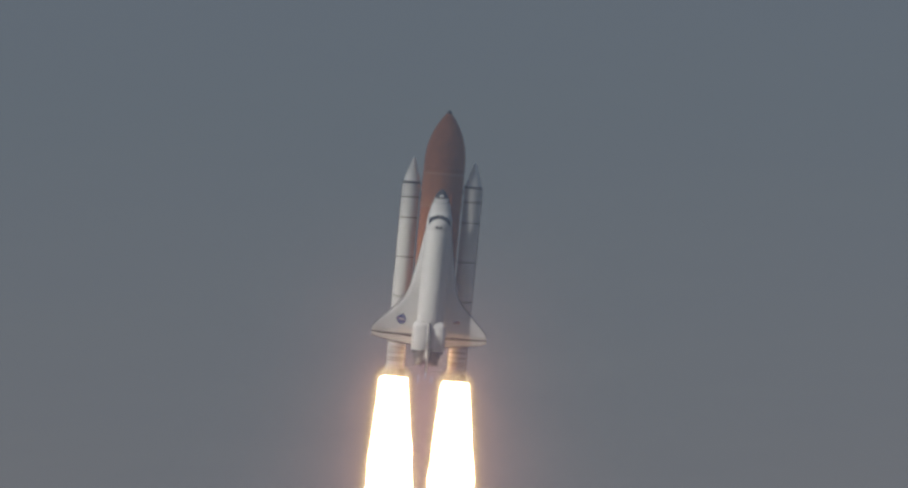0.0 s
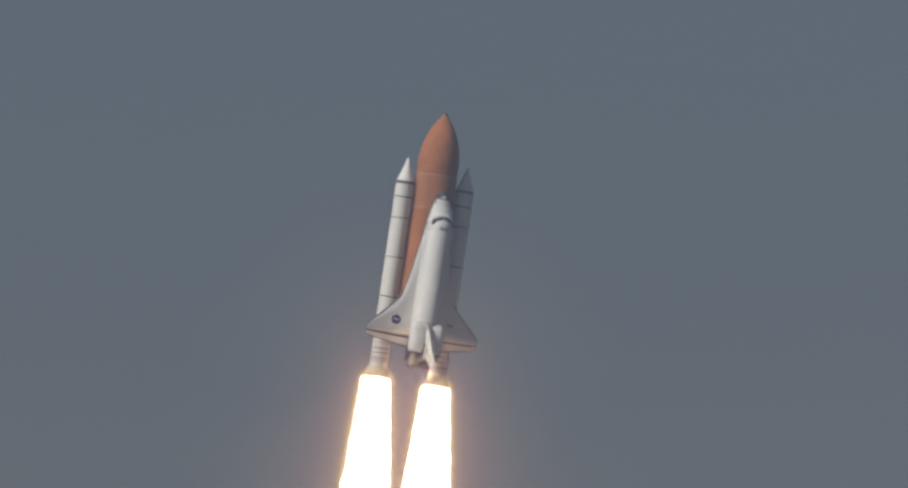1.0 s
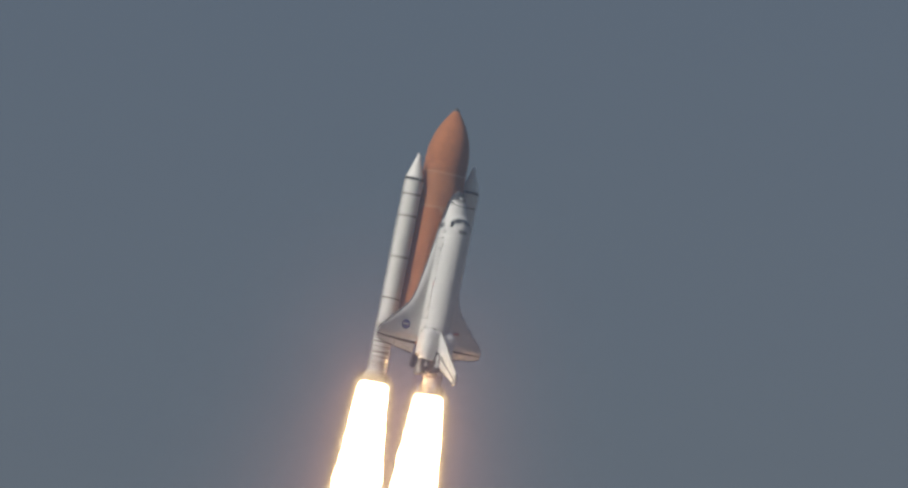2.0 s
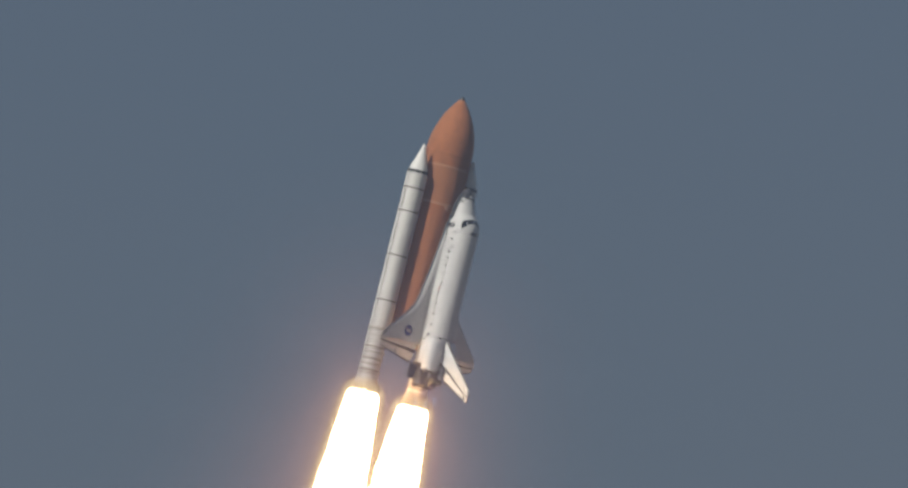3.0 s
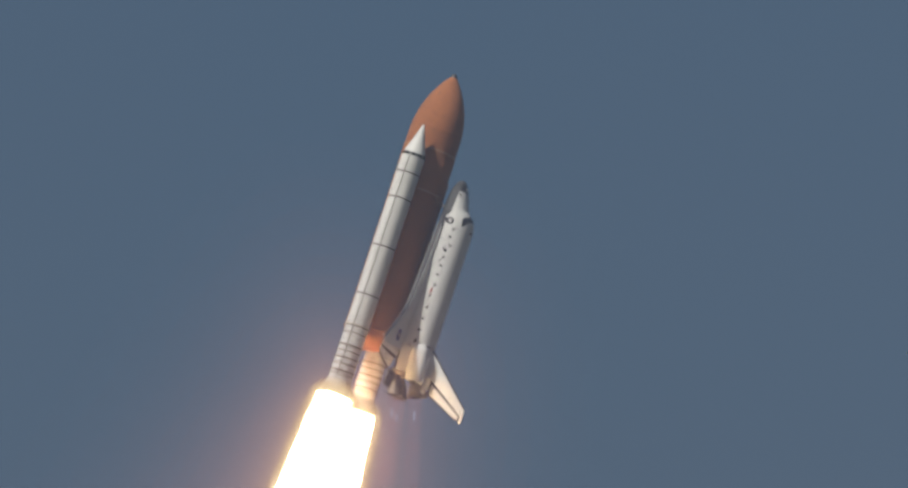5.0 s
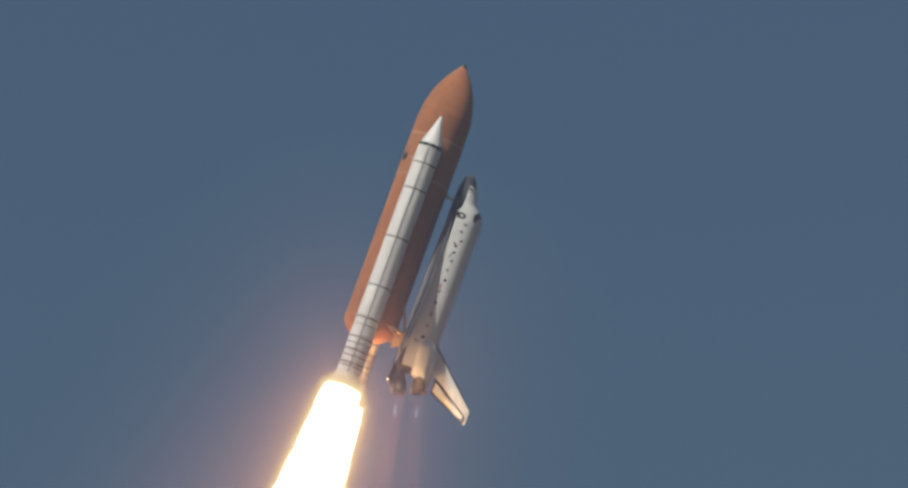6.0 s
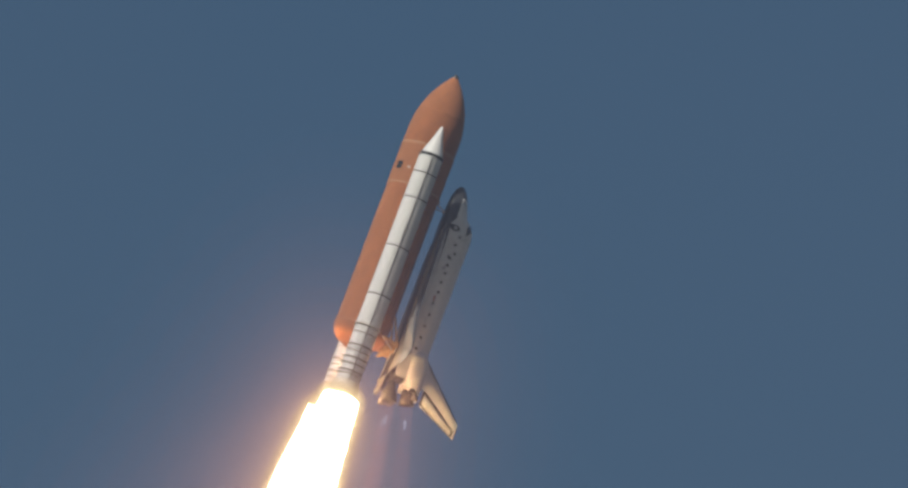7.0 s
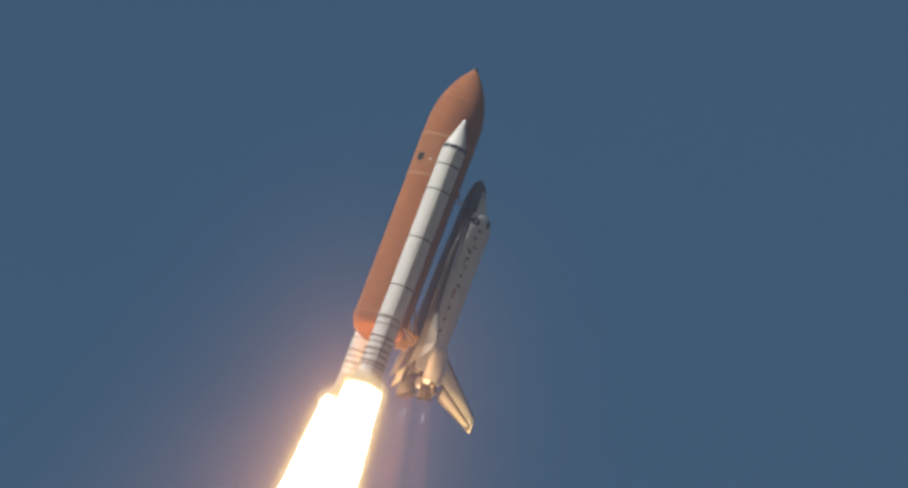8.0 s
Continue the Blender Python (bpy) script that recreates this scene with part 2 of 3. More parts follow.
def thick(bm, t):
    bmesh.ops.recalc_face_normals(bm, faces=bm.faces)
    bmesh.ops.solidify(bm, geom=bm.faces[:], thickness=t)
    return bm


# ---- ground ----
def ground_sheet():
    bm = bmesh.new()
    bmesh.ops.create_circle(bm, cap_ends=True, cap_tris=True, segments=96, radius=4500)
    me = bpy.data.meshes.new("ground")
    bm.to_mesh(me)
    bm.free()
    me.materials.append(material("marsh_grass", (0.11, 0.11, 0.09), 0.95, spread=0.35, grain=0.05, bump=0.4, dirt=(0.06, 0.07, 0.05)))
    return tagged(new("ground", me), "flat dry marsh grass far below the flight", "ground", kind="structure")


ground_sheet()


def shade_cloud():
    """An unseen thin patch of cloud, added high on the sun's side: the stack climbs out of its shade in the first
    second.
    """
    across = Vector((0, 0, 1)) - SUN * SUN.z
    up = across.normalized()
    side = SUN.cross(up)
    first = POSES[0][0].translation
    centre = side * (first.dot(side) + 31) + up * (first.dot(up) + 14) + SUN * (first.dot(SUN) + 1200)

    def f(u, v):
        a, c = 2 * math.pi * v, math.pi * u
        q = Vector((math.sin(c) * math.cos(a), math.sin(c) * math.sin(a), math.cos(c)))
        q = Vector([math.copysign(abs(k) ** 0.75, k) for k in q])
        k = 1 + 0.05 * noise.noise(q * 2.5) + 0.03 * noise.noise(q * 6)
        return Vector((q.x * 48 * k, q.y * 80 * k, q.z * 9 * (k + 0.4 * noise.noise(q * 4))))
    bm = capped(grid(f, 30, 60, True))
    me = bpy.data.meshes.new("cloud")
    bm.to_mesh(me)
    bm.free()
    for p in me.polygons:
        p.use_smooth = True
    m = bpy.data.materials.new("shade_veil")
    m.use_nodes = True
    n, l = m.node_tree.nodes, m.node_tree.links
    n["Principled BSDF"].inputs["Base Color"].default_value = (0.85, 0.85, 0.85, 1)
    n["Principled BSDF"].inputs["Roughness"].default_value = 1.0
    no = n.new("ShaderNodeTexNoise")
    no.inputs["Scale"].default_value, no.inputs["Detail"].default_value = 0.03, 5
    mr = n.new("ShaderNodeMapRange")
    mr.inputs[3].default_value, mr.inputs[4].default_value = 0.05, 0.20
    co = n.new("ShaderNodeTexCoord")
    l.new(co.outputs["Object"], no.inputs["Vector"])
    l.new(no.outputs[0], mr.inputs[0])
    # one side is made denser, to shade the tank's nose more
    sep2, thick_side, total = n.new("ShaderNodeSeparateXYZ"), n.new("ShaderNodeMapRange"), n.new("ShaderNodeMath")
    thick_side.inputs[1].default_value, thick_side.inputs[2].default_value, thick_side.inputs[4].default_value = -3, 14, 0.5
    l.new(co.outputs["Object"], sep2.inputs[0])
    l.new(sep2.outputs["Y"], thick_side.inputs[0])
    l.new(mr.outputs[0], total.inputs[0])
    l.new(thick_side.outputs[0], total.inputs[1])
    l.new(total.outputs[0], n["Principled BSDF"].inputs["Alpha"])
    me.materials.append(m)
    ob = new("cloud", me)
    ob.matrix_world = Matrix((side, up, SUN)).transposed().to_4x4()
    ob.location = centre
    return tagged(ob, "thin cloud patch added out of view to shade the early climb", "cloud", kind="stuff")


shade_cloud()


def haze_veil():
    """One translucent sheet added over the camera to imitate distance haze, lit through by the sun."""
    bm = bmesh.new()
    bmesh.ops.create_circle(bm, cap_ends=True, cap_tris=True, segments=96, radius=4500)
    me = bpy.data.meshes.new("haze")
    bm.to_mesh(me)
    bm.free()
    m = bpy.data.materials.new("airlight_sheet")
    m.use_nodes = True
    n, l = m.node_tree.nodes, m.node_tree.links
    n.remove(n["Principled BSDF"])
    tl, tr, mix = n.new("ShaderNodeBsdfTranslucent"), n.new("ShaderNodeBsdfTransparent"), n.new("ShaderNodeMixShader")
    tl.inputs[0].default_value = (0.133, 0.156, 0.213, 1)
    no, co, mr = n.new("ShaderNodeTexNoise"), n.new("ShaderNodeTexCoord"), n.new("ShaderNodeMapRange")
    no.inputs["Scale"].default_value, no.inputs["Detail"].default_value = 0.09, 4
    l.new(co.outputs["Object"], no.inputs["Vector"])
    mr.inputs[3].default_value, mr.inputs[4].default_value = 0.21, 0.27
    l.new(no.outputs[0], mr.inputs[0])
    # denser farther out, imitating the longer air path of low views
    sep2, low_angle_gain, dense = n.new("ShaderNodeSeparateXYZ"), n.new("ShaderNodeMapRange"), n.new("ShaderNodeMath")
    low_angle_gain.inputs[1].default_value, low_angle_gain.inputs[2].default_value, low_angle_gain.inputs[3].default_value, low_angle_gain.inputs[4].default_value = 60, 220, 0.95, 1.6
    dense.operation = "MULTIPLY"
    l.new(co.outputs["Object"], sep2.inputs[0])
    l.new(sep2.outputs["Y"], low_angle_gain.inputs[0])
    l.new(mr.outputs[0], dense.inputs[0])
    l.new(low_angle_gain.outputs[0], dense.inputs[1])
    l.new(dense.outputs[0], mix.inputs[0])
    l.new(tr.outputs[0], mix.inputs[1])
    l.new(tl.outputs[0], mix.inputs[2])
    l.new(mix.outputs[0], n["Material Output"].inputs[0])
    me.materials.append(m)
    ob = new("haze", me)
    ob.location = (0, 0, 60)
    return tagged(ob, "translucent bluish sheet added to imitate distance haze", "haze", kind="stuff")


haze_veil()

# ---- external tank ----
TANK_R = 4.2


def tank_radius(z):
    if z > 33.5:
        x = max(0.0, z - 35.9)                 # short barrel, then a tangent ogive
        return math.sqrt(15.54 ** 2 - x * x) - (15.54 - TANK_R)
    return TANK_R


def external_tank():
    th = thing("external_tank", (0, 0, 0), "rust-orange foam-covered external fuel tank carrying the orbiter and boosters", "fuel tank")
    nose = [(max(tank_radius(33.55 + (46.1 - 33.55) * i / 26), 0.42), 33.55 + (46.1 - 33.55) * i / 26) for i in range(27)]
    part("oxygen_tank", lathe(nose, seg=72), FOAM, th, "rust-orange sprayed foam nose ogive")
    spike = [(0.60, 45.8), (0.54, 46.05), (0.45, 46.28), (0.32, 46.44), (0.12, 46.6), (0.0, 46.63)]
    part("nose_spike", capped(lathe(spike, seg=20)), SPIKE, th, "dark metal nose cap")
    # ribbed intertank
    bm = bmesh.new()
    rib = []
    seg = 216
    for z in (26.75, 33.4):
        rib.append([bm.verts.new(((TANK_R + (0.045 if i % 2 else 0.0)) * math.cos(2 * math.pi * i / seg),
                                  (TANK_R + (0.045 if i % 2 else 0.0)) * math.sin(2 * math.pi * i / seg), z)) for i in range(seg)])
    for i in range(seg):
        bm.faces.new((rib[0][i], rib[0][(i + 1) % seg], rib[1][(i + 1) % seg], rib[1][i]))
    part("intertank", bm, FOAM_PALE, th, "ribbed paler orange intertank", smooth=False)
    part("hydrogen_tank", lathe([(TANK_R, 26.6), (TANK_R, 20), (TANK_R, 14), (TANK_R, 8), (TANK_R, 2.95)], seg=72), FOAM, th)
    dome = [(TANK_R * math.cos(a), 2.95 - 2.9 * math.sin(a)) for a in [i * math.pi / 2 / 14 for i in range(15)]]
    part("aft_dome", capped(lathe(dome, seg=72)), FOAM, th, "rounded orange aft dome")
    for z in (33.47, 26.68):
        part("flange", lathe([(TANK_R, z - 0.14), (TANK_R + 0.08, z - 0.10), (TANK_R + 0.08, z + 0.10), (TANK_R, z + 0.14)], seg=72), FOAM_BARE, th, "pale trimmed foam joint ring")
    part("tail_ring", lathe([(TANK_R, 3.0), (TANK_R + 0.1, 3.08), (TANK_R + 0.1, 3.5), (TANK_R, 3.58)], seg=72), FOAM_PALE, th)
    # feed line and pressure lines along the shell
    for name, ang, z0, z1, r, off in (("feed_line", -62, 1.6, 29.5, 0.20, 0.16), ("pressure_line", -118, 2.5, 36.0, 0.03, 0.04),
                                      ("cable_tray", -124, 2.5, 33.0, 0.05, 0.03), ("vent_line", -72, 4.0, 33.0, 0.05, 0.05)):
        bm = bmesh.new()
        n = 22
        pts = []
        for i in range(n + 1):
            z = z0 + (z1 - z0) * i / n
            rr = tank_radius(z) + off
            pts.append((rr * math.cos(radians(ang)), rr * math.sin(radians(ang)), z))
        for a, b in zip(pts, pts[1:]):
            rod(a, b, r, bm)
        line = part(name, bm, FOAM, th)
        for i in range(2, n, 4):
            x, y, z = pts[i]
            part("bracket", block((x * 0.99, y * 0.99, z), (r * 3.2, r * 3.2, 0.2), m=Matrix.Rotation(radians(ang), 4, "Z"), bevel=0.02), STRUT, line)
    # umbilical plate on the intertank
    ang = radians(120)
    m = Matrix.Rotation(ang, 4, "Z")
    plate = part("umbilical_plate", block((4.24 * math.cos(ang), 4.24 * math.sin(ang), 29.4), (0.14, 1.15, 1.25), m=m, bevel=0.03), BAND_DARK, th, "dark square umbilical plate")
    part("fitting", block((4.3 * math.cos(radians(146)), 4.3 * math.sin(radians(146)), 29.2), (0.16, 0.3, 0.3), m=Matrix.Rotation(radians(146), 4, "Z"), bevel=0.05), SKIRT, th, "small pale fitting")
    # forward bipod
    top = (0, -6.35, 25.4)
    for s in (-1, 1):
        part("bipod_strut", rod((s * 1.35, -3.98, 25.9), top, 0.08), STRUT, th)
        part("bipod_ramp", block((s * 1.4, -4.05, 26.2), (0.5, 0.5, 0.9), bevel=0.12), FOAM_BARE, th)
    part("bipod_fitting", block(top, (0.35, 0.3, 0.35), bevel=0.06), SPIKE, th)
    # aft attachment
    for s in (-1, 1):
        part("aft_strut", rod((s * 2.45, -3.4, 3.3), (s * 2.45, -5.75, 2.5), 0.22), STRUT, th)
        part("thrust_strut", rod((s * 1.0, -4.1, 7.0), (s * 2.4, -5.6, 2.8), 0.18), STRUT, th)
        part("diagonal_strut", rod((-s * 0.6, -4.1, 3.3), (s * 2.4, -5.6, 2.4), 0.11), STRUT, th)
        part("umbilical_arm", block((s * 1.85, -4.9, 1.9), (0.8, 1.7, 1.3), bevel=0.18), STRUT, th, "foamed umbilical housing")
        part("umbilical_plate", block((s * 1.85, -5.75, 2.1), (0.9, 0.18, 1.3), bevel=0.05), SKIRT, th, "pale umbilical plate")
        part("umbilical_elbow", rod((s * 1.85, -3.9, 0.9), (s * 1.85, -4.9, 1.5), 0.2), STRUT, th)
        part("strut_joint", block((s * 2.45, -5.55, 2.5), (0.75, 0.7, 0.9), bevel=0.15), STRUT, th)
        part("cable_bundle", rod((s * 2.9, -3.1, 3.0), (s * 2.2, -5.3, 1.6), 0.08), SKIRT, th)
    part("cross_beam", rod((-2.9, -5.3, 2.7), (2.9, -5.3, 2.7), 0.18), STRUT, th)
    return th


# ---- boosters ----
BOOSTER_R, BOOSTER_X = 1.86, 6.36


def station(x):
    """Height of a booster station in inches from the nose datum."""
    return (2173 - (x + 543)) * INCH


def booster(side):
    cx = side * BOOSTER_X
    c = (cx, 0)
    th = thing("solid_rocket_booster", (cx, 0, station(1984)), "white solid rocket booster with dark joint bands, firing, beside the tank", "rocket booster", "boosters beside the tank")
    r = BOOSTER_R
    tip = station(200)
    part("nose_cap", capped(lathe([(0.0, tip), (0.12, tip - 0.05), (0.26, tip - 0.28), (0.42, tip - 0.75), (0.62, tip - 1.5)], c, 40)), BOOSTER_WHITE, th)
    part("frustum", lathe([(0.62, tip - 1.5), (1.74, station(392)), (r, station(395))], c, 40), BOOSTER_WHITE, th, "white tapering nose frustum")
    for i, (a0, a1) in enumerate(((-178, -150), (-146, -118), (-112, -92), (-86, -66), (-58, -30), (-25, 5), (9, 38), (44, 70), (76, 100), (106, 138), (143, 177))):
        part("black_band", lathe([(r, station(393)), (r + 0.03, station(394)), (r + 0.03, station(413)), (r, station(414))], c, 6, a0=a0, a1=a1), BAND_DARK, th, "black separation band piece")
    part("forward_skirt", lathe([(r, station(412)), (r, station(523))], c, 40), BOOSTER_WHITE, th)
    joints = (523, 691, 851, 1011, 1171, 1331, 1491)
    for i, (a, b) in enumerate(zip(joints, joints[1:])):
        part("motor_segment", lathe([(r, station(a)), (r, station(b))], c, 40), BOOSTER_WHITE, th)
    for a in (523, 691, 1011, 1331):
        part("joint_band", lathe([(r, station(a - 5)), (r + 0.022, station(a - 4.5)), (r + 0.022, station(a + 3.5)), (r, station(a + 4))], c, 40), BOOSTER_RING, th, "dark joint band")
    for a in (851, 1171):
        part("field_joint", lathe([(r, station(a - 7)), (r + 0.03, station(a - 6)), (r + 0.03, station(a + 6)), (r, station(a + 7))], c, 40), BOOSTER_WHITE, th)
    part("aft_segment", lathe([(r, station(1491)), (r, station(1890))], c, 40), BOOSTER_WHITE, th)
    for a, w, d, mat, label in ((1530, 11, 0.20, SKIRT, "cream attachment ring"), (1539, 5, 0.12, BOOSTER_RING, "dark ring edge"), (1585, 5, 0.09, BOOSTER_GREY, ""), (1667, 8, 0.17, BOOSTER_GREY, ""),
                                (1705, 5, 0.10, BOOSTER_GREY, ""), (1748, 8, 0.17, BOOSTER_GREY, ""), (1787, 6, 0.12, BOOSTER_GREY, ""), (1831, 8, 0.15, BOOSTER_GREY, ""), (1853, 5, 0.09, BOOSTER_GREY, "")):
        part("stiffener_ring", lathe([(r, station(a - 0.55 * w)), (r + d, station(a - 0.42 * w)), (r + d, station(a + 0.42 * w)), (r, station(a + 0.55 * w))], c, 40), mat, th, label or "weathered brown stiffener ring")
    skirt = part("aft_skirt", thick(lathe([(r, station(1889)), (1.96, station(1899)), (2.58, station(1972)), (2.62, station(1984))], c, 48), 0.08), SKIRT, th, "flared cream-white aft skirt")
    part("skirt_rim", lathe([(2.60, station(1972)), (2.69, station(1974)), (2.69, station(1984)), (2.58, station(1985))], c, 48), SKIRT, skirt)
    # separation motors on the skirt, towards the orbiter
    sa = radians(-55)
    part("separation_motors", block((cx + 2.42 * math.cos(sa), 2.42 * math.sin(sa), station(1946)), (0.55, 1.25, 1.3), m=Matrix.Rotation(sa, 4, "Z") @ Matrix.Rotation(radians(-18), 4, "Y"), bevel=0.1), BOOSTER_GREY, skirt, "soot-brown separation motor block")
    part("nozzle", thick(lathe([(0.9, station(1890)), (1.45, station(1950)), (1.95, station(2010))], c, 36), 0.06), BELL_IN, th, "dark exhaust nozzle")
    # systems tunnel on the outer flank
    ang = radians(180 if side < 0 else 0)
    part("systems_tunnel", block((cx + (r + 0.05) * math.cos(ang), (r + 0.05) * math.sin(ang), (station(420) + station(1890)) / 2), (0.16, 0.13, station(420) - station(1890)),
                                 m=Matrix.Rotation(ang, 4, "Z"), bevel=0.04), BOOSTER_RING, th, "dark cable tunnel")
    # attachments to the tank
    inner = -side
    part("forward_attachment", block((cx + inner * (r + 0.25), 0, station(445)), (0.9, 0.7, 0.8), bevel=0.1), SKIRT, th)
    for y in (-0.9, 0.9):
        part("attach_strut", rod((cx + inner * (r - 0.1), y, station(1528)), (cx + inner * 2.9, y * 1.6, station(1528)), 0.12), STRUT, th)
    return th


# ---- orbiter ----
# fuselage stations: inches aft, half width, belly, widest height, crown
HULL = ((236, 3, 333, 338, 343), (243, 16, 322, 338, 354), (262, 33, 308, 338, 370), (300, 53, 296, 338, 390), (340, 67, 291, 340, 405), (380, 78, 288, 344, 419),
        (425, 87, 287, 349, 435), (462, 95, 286, 355, 474), (492, 100, 286, 359, 491), (530, 104, 286, 363, 499), (582, 105, 287, 368, 501), (900, 105, 287, 370, 501),
        (1200, 105, 287, 370, 501), (1307, 105, 289, 370, 500), (1400, 106, 294, 372, 494), (1470, 108, 302, 374, 486), (1505, 108, 308, 374, 478))


def hull(xo):
    for a, b in zip(HULL, HULL[1:]):
        if xo <= b[0]:
            u = max(0.0, (xo - a[0]) / (b[0] - a[0]))
            return [p + (q - p) * u for p, q in zip(a[1:], b[1:])]
    return list(HULL[-1][1:])


def orb(xo, y, zo):
    """From the orbiter's stations in inches into the stack's space."""
    return Vector((y * INCH, -(8.55 + (zo - 400) * INCH), (1432 - xo) * INCH))


def skin(xo, deg, off=0.0):
    """A point on the hull: deg from the crown (0) over the right flank (90) to the belly (180)."""
    w, lo, mid, hi = hull(xo)
    a = radians(deg)
    s, c = math.sin(a), math.cos(a)
    turn = abs((deg + 180) % 360 - 180)
    if c < 0:
        y, z = w * math.copysign(abs(s) ** 0.42, s), mid - (mid - lo) * abs(c) ** 0.62
    else:
        # round top, then a flat upright wall
        r = min(w, 0.8 * (hi - mid))
        b = radians(min(turn, 70) / 70 * 90)
        y = math.copysign(w * math.sin(b), s)
        z = hi - r + r * math.cos(b) - max(0, turn - 70) / 20 * (hi - r - mid)
    if off:
        y += off / INCH * s
        z += off / INCH * c
    return orb(xo, y, z)


def hull_sheet(x0, x1, d0, d1, nx, nd, off=0.0):
    return grid(lambda u, v: skin(x0 + (x1 - x0) * u, d0 + (d1 - d0) * v, off), nx, nd)


def tile_line(xo):
    """Degrees from the crown at which the black belly begins: lower along the wing."""
    k = min(1.0, max(0.0, (xo - 820) / 260))
    return 98 + 15 * k * k * (3 - 2 * k)


def pad(x0, x1, d0, d1, off=0.03, nx=3, nd=4, sweep=0.0):
    """A thin piece lying on the hull; sweep: how far it curves aft away from the crown."""
    def f(u, v):
        d = d0 + (d1 - d0) * v
        return skin(x0 + (x1 - x0) * u + sweep * d * d / 44, d, off)
    return thick(grid(f, nx, nd), 0.025)


# wing: inches out, leading edge, hinge, trailing edge, thickness, middle height
WING = ((100, 500, 1387, 1522, 62, 312), (118, 640, 1387, 1520, 58, 312), (150, 838, 1388, 1516, 54, 313), (180, 985, 1390, 1512, 50, 314),
        (200, 1068, 1391, 1509, 47, 315), (222, 1118, 1392, 1506, 44, 316), (260, 1166, 1394, 1501, 39, 318), (320, 1228, 1397, 1491, 32, 322),
        (400, 1308, 1402, 1480, 22, 327), (445, 1354, 1405, 1462, 15, 330), (462, 1382, 1408, 1458, 10, 331), (468, 1404, 1412, 1456, 5, 331))


def wing_at(y):
    for a, b in zip(WING, WING[1:]):
        if y <= b[0]:
            u = (y - a[0]) / (b[0] - a[0])
            return [p + (q - p) * u for p, q in zip(a[1:], b[1:])]
    return list(WING[-1][1:])


def wing_point(side, y, u, up):
    """u: 0 at the leading edge, 1 at the hinge; up: 1 the upper skin, -1 the lower."""
    le, hinge, te, t, zc = wing_at(y)
    k = (1 - (1 - min(u / 0.35, 1)) ** 2) ** 0.5 * (1 - 0.55 * max(0, (u - 0.35) / 0.65))
    return orb(le + (hinge - le) * u, side * y, zc + up * t / 2 * k * (1.0 if up > 0 else 0.8))


def elevon_point(side, y, u, up):
    le, hinge, te, t, zc = wing_at(y)
    return orb(hinge + 4 + (te - hinge - 4) * u, side * y, zc + up * (t / 2 * 0.42 * (1 - u) + 1.0) - 0.17 * (te - hinge) * u)


def wing(th, side):
    def edge(y):
        le, hinge = wing_at(y)[:2]
        return min(0.6, 14 / (hinge - le) + 0.012)

    def sheet(up, y0=100, y1=468, nu=10, ny=36):
        def f(a, b):
            y = y0 + (y1 - y0) * a
            e = edge(y)
            return wing_point(side, y, e + (1 - e) * b ** 1.5, up)
        return grid(f, ny, nu)

    def nose(a, b):
        y = 100 + 368 * a
        return wing_point(side, y, edge(y) * abs(2 * b - 1), 1 if b > 0.5 else -1)
    w = part("wing", sheet(1), BLANKET, th, "white-topped delta wing")
    part("wing_underside", sheet(-1), TILE_WORN_LIT, w, "worn tiled underside, greyed up for flame and sun light")
    part("leading_edge", grid(nose, 44, 8), TILE_GREY, w, "grey carbon leading edge")
    part("rear_spar", grid(lambda a, b: wing_point(side, 100 + 368 * a, 1, 1 - 2 * b), 36, 2), TILE_BLACK, w)
    for y0, y1 in ((110, 286), (291, 463)):
        def face(up, u0, u1):
            return grid(lambda a, b: elevon_point(side, y0 + (y1 - y0) * a, u0 + (u1 - u0) * b, up), 12, 4)
        el = part("elevon", face(1, 0.44, 0.92), BLANKET, w, "white elevon with dark edges")
        part("hinge_cover", face(1, 0.0, 0.27), BLANKET, el, "white hinge cover")
        part("hinge_strip", face(1, 0.27, 0.44), TILE_BLACK, el, "dark hinge strip")
        part("trailing_strip", face(1, 0.92, 1.0), TILE_BLACK, el, "dark trailing edge")
        part("elevon_underside", face(-1, 0.0, 1.0), FLAP_PALE, el, "tiled underside coloured cream for flame light")
        for v in (0, 1):
            part("elevon_end", grid(lambda a, b: elevon_point(side, y0 + (y1 - y0) * v, a, 1 - 2 * b), 4, 1), TILE_BLACK, el)
    return w


def wing_top(side, y, xo, off=0.03):
    le, hinge, te, t, zc = wing_at(abs(y))
    p = wing_point(side, abs(y), min(max((xo - le) / (hinge - le), 0), 1), 1)
    return p + Vector((0, -off, 0))


def wing_patch(side, yc, xc, shape, off, n=28):
    """A flat mark on the upper wing skin from an outline in inches round (yc, xc)."""
    bm = bmesh.new()
    mid = bm.verts.new(wing_top(side, yc, xc, off))
    ring = [bm.verts.new(wing_top(side, yc + dy, xc + dx, off)) for dy, dx in shape]
    for a, b in zip(ring, ring[1:] + ring[:1]):
        bm.faces.new((mid, a, b))
    return thick(bm, 0.012)


def disc(r, n=28):
    return [(r * math.cos(2 * math.pi * i / n), r * math.sin(2 * math.pi * i / n)) for i in range(n)]


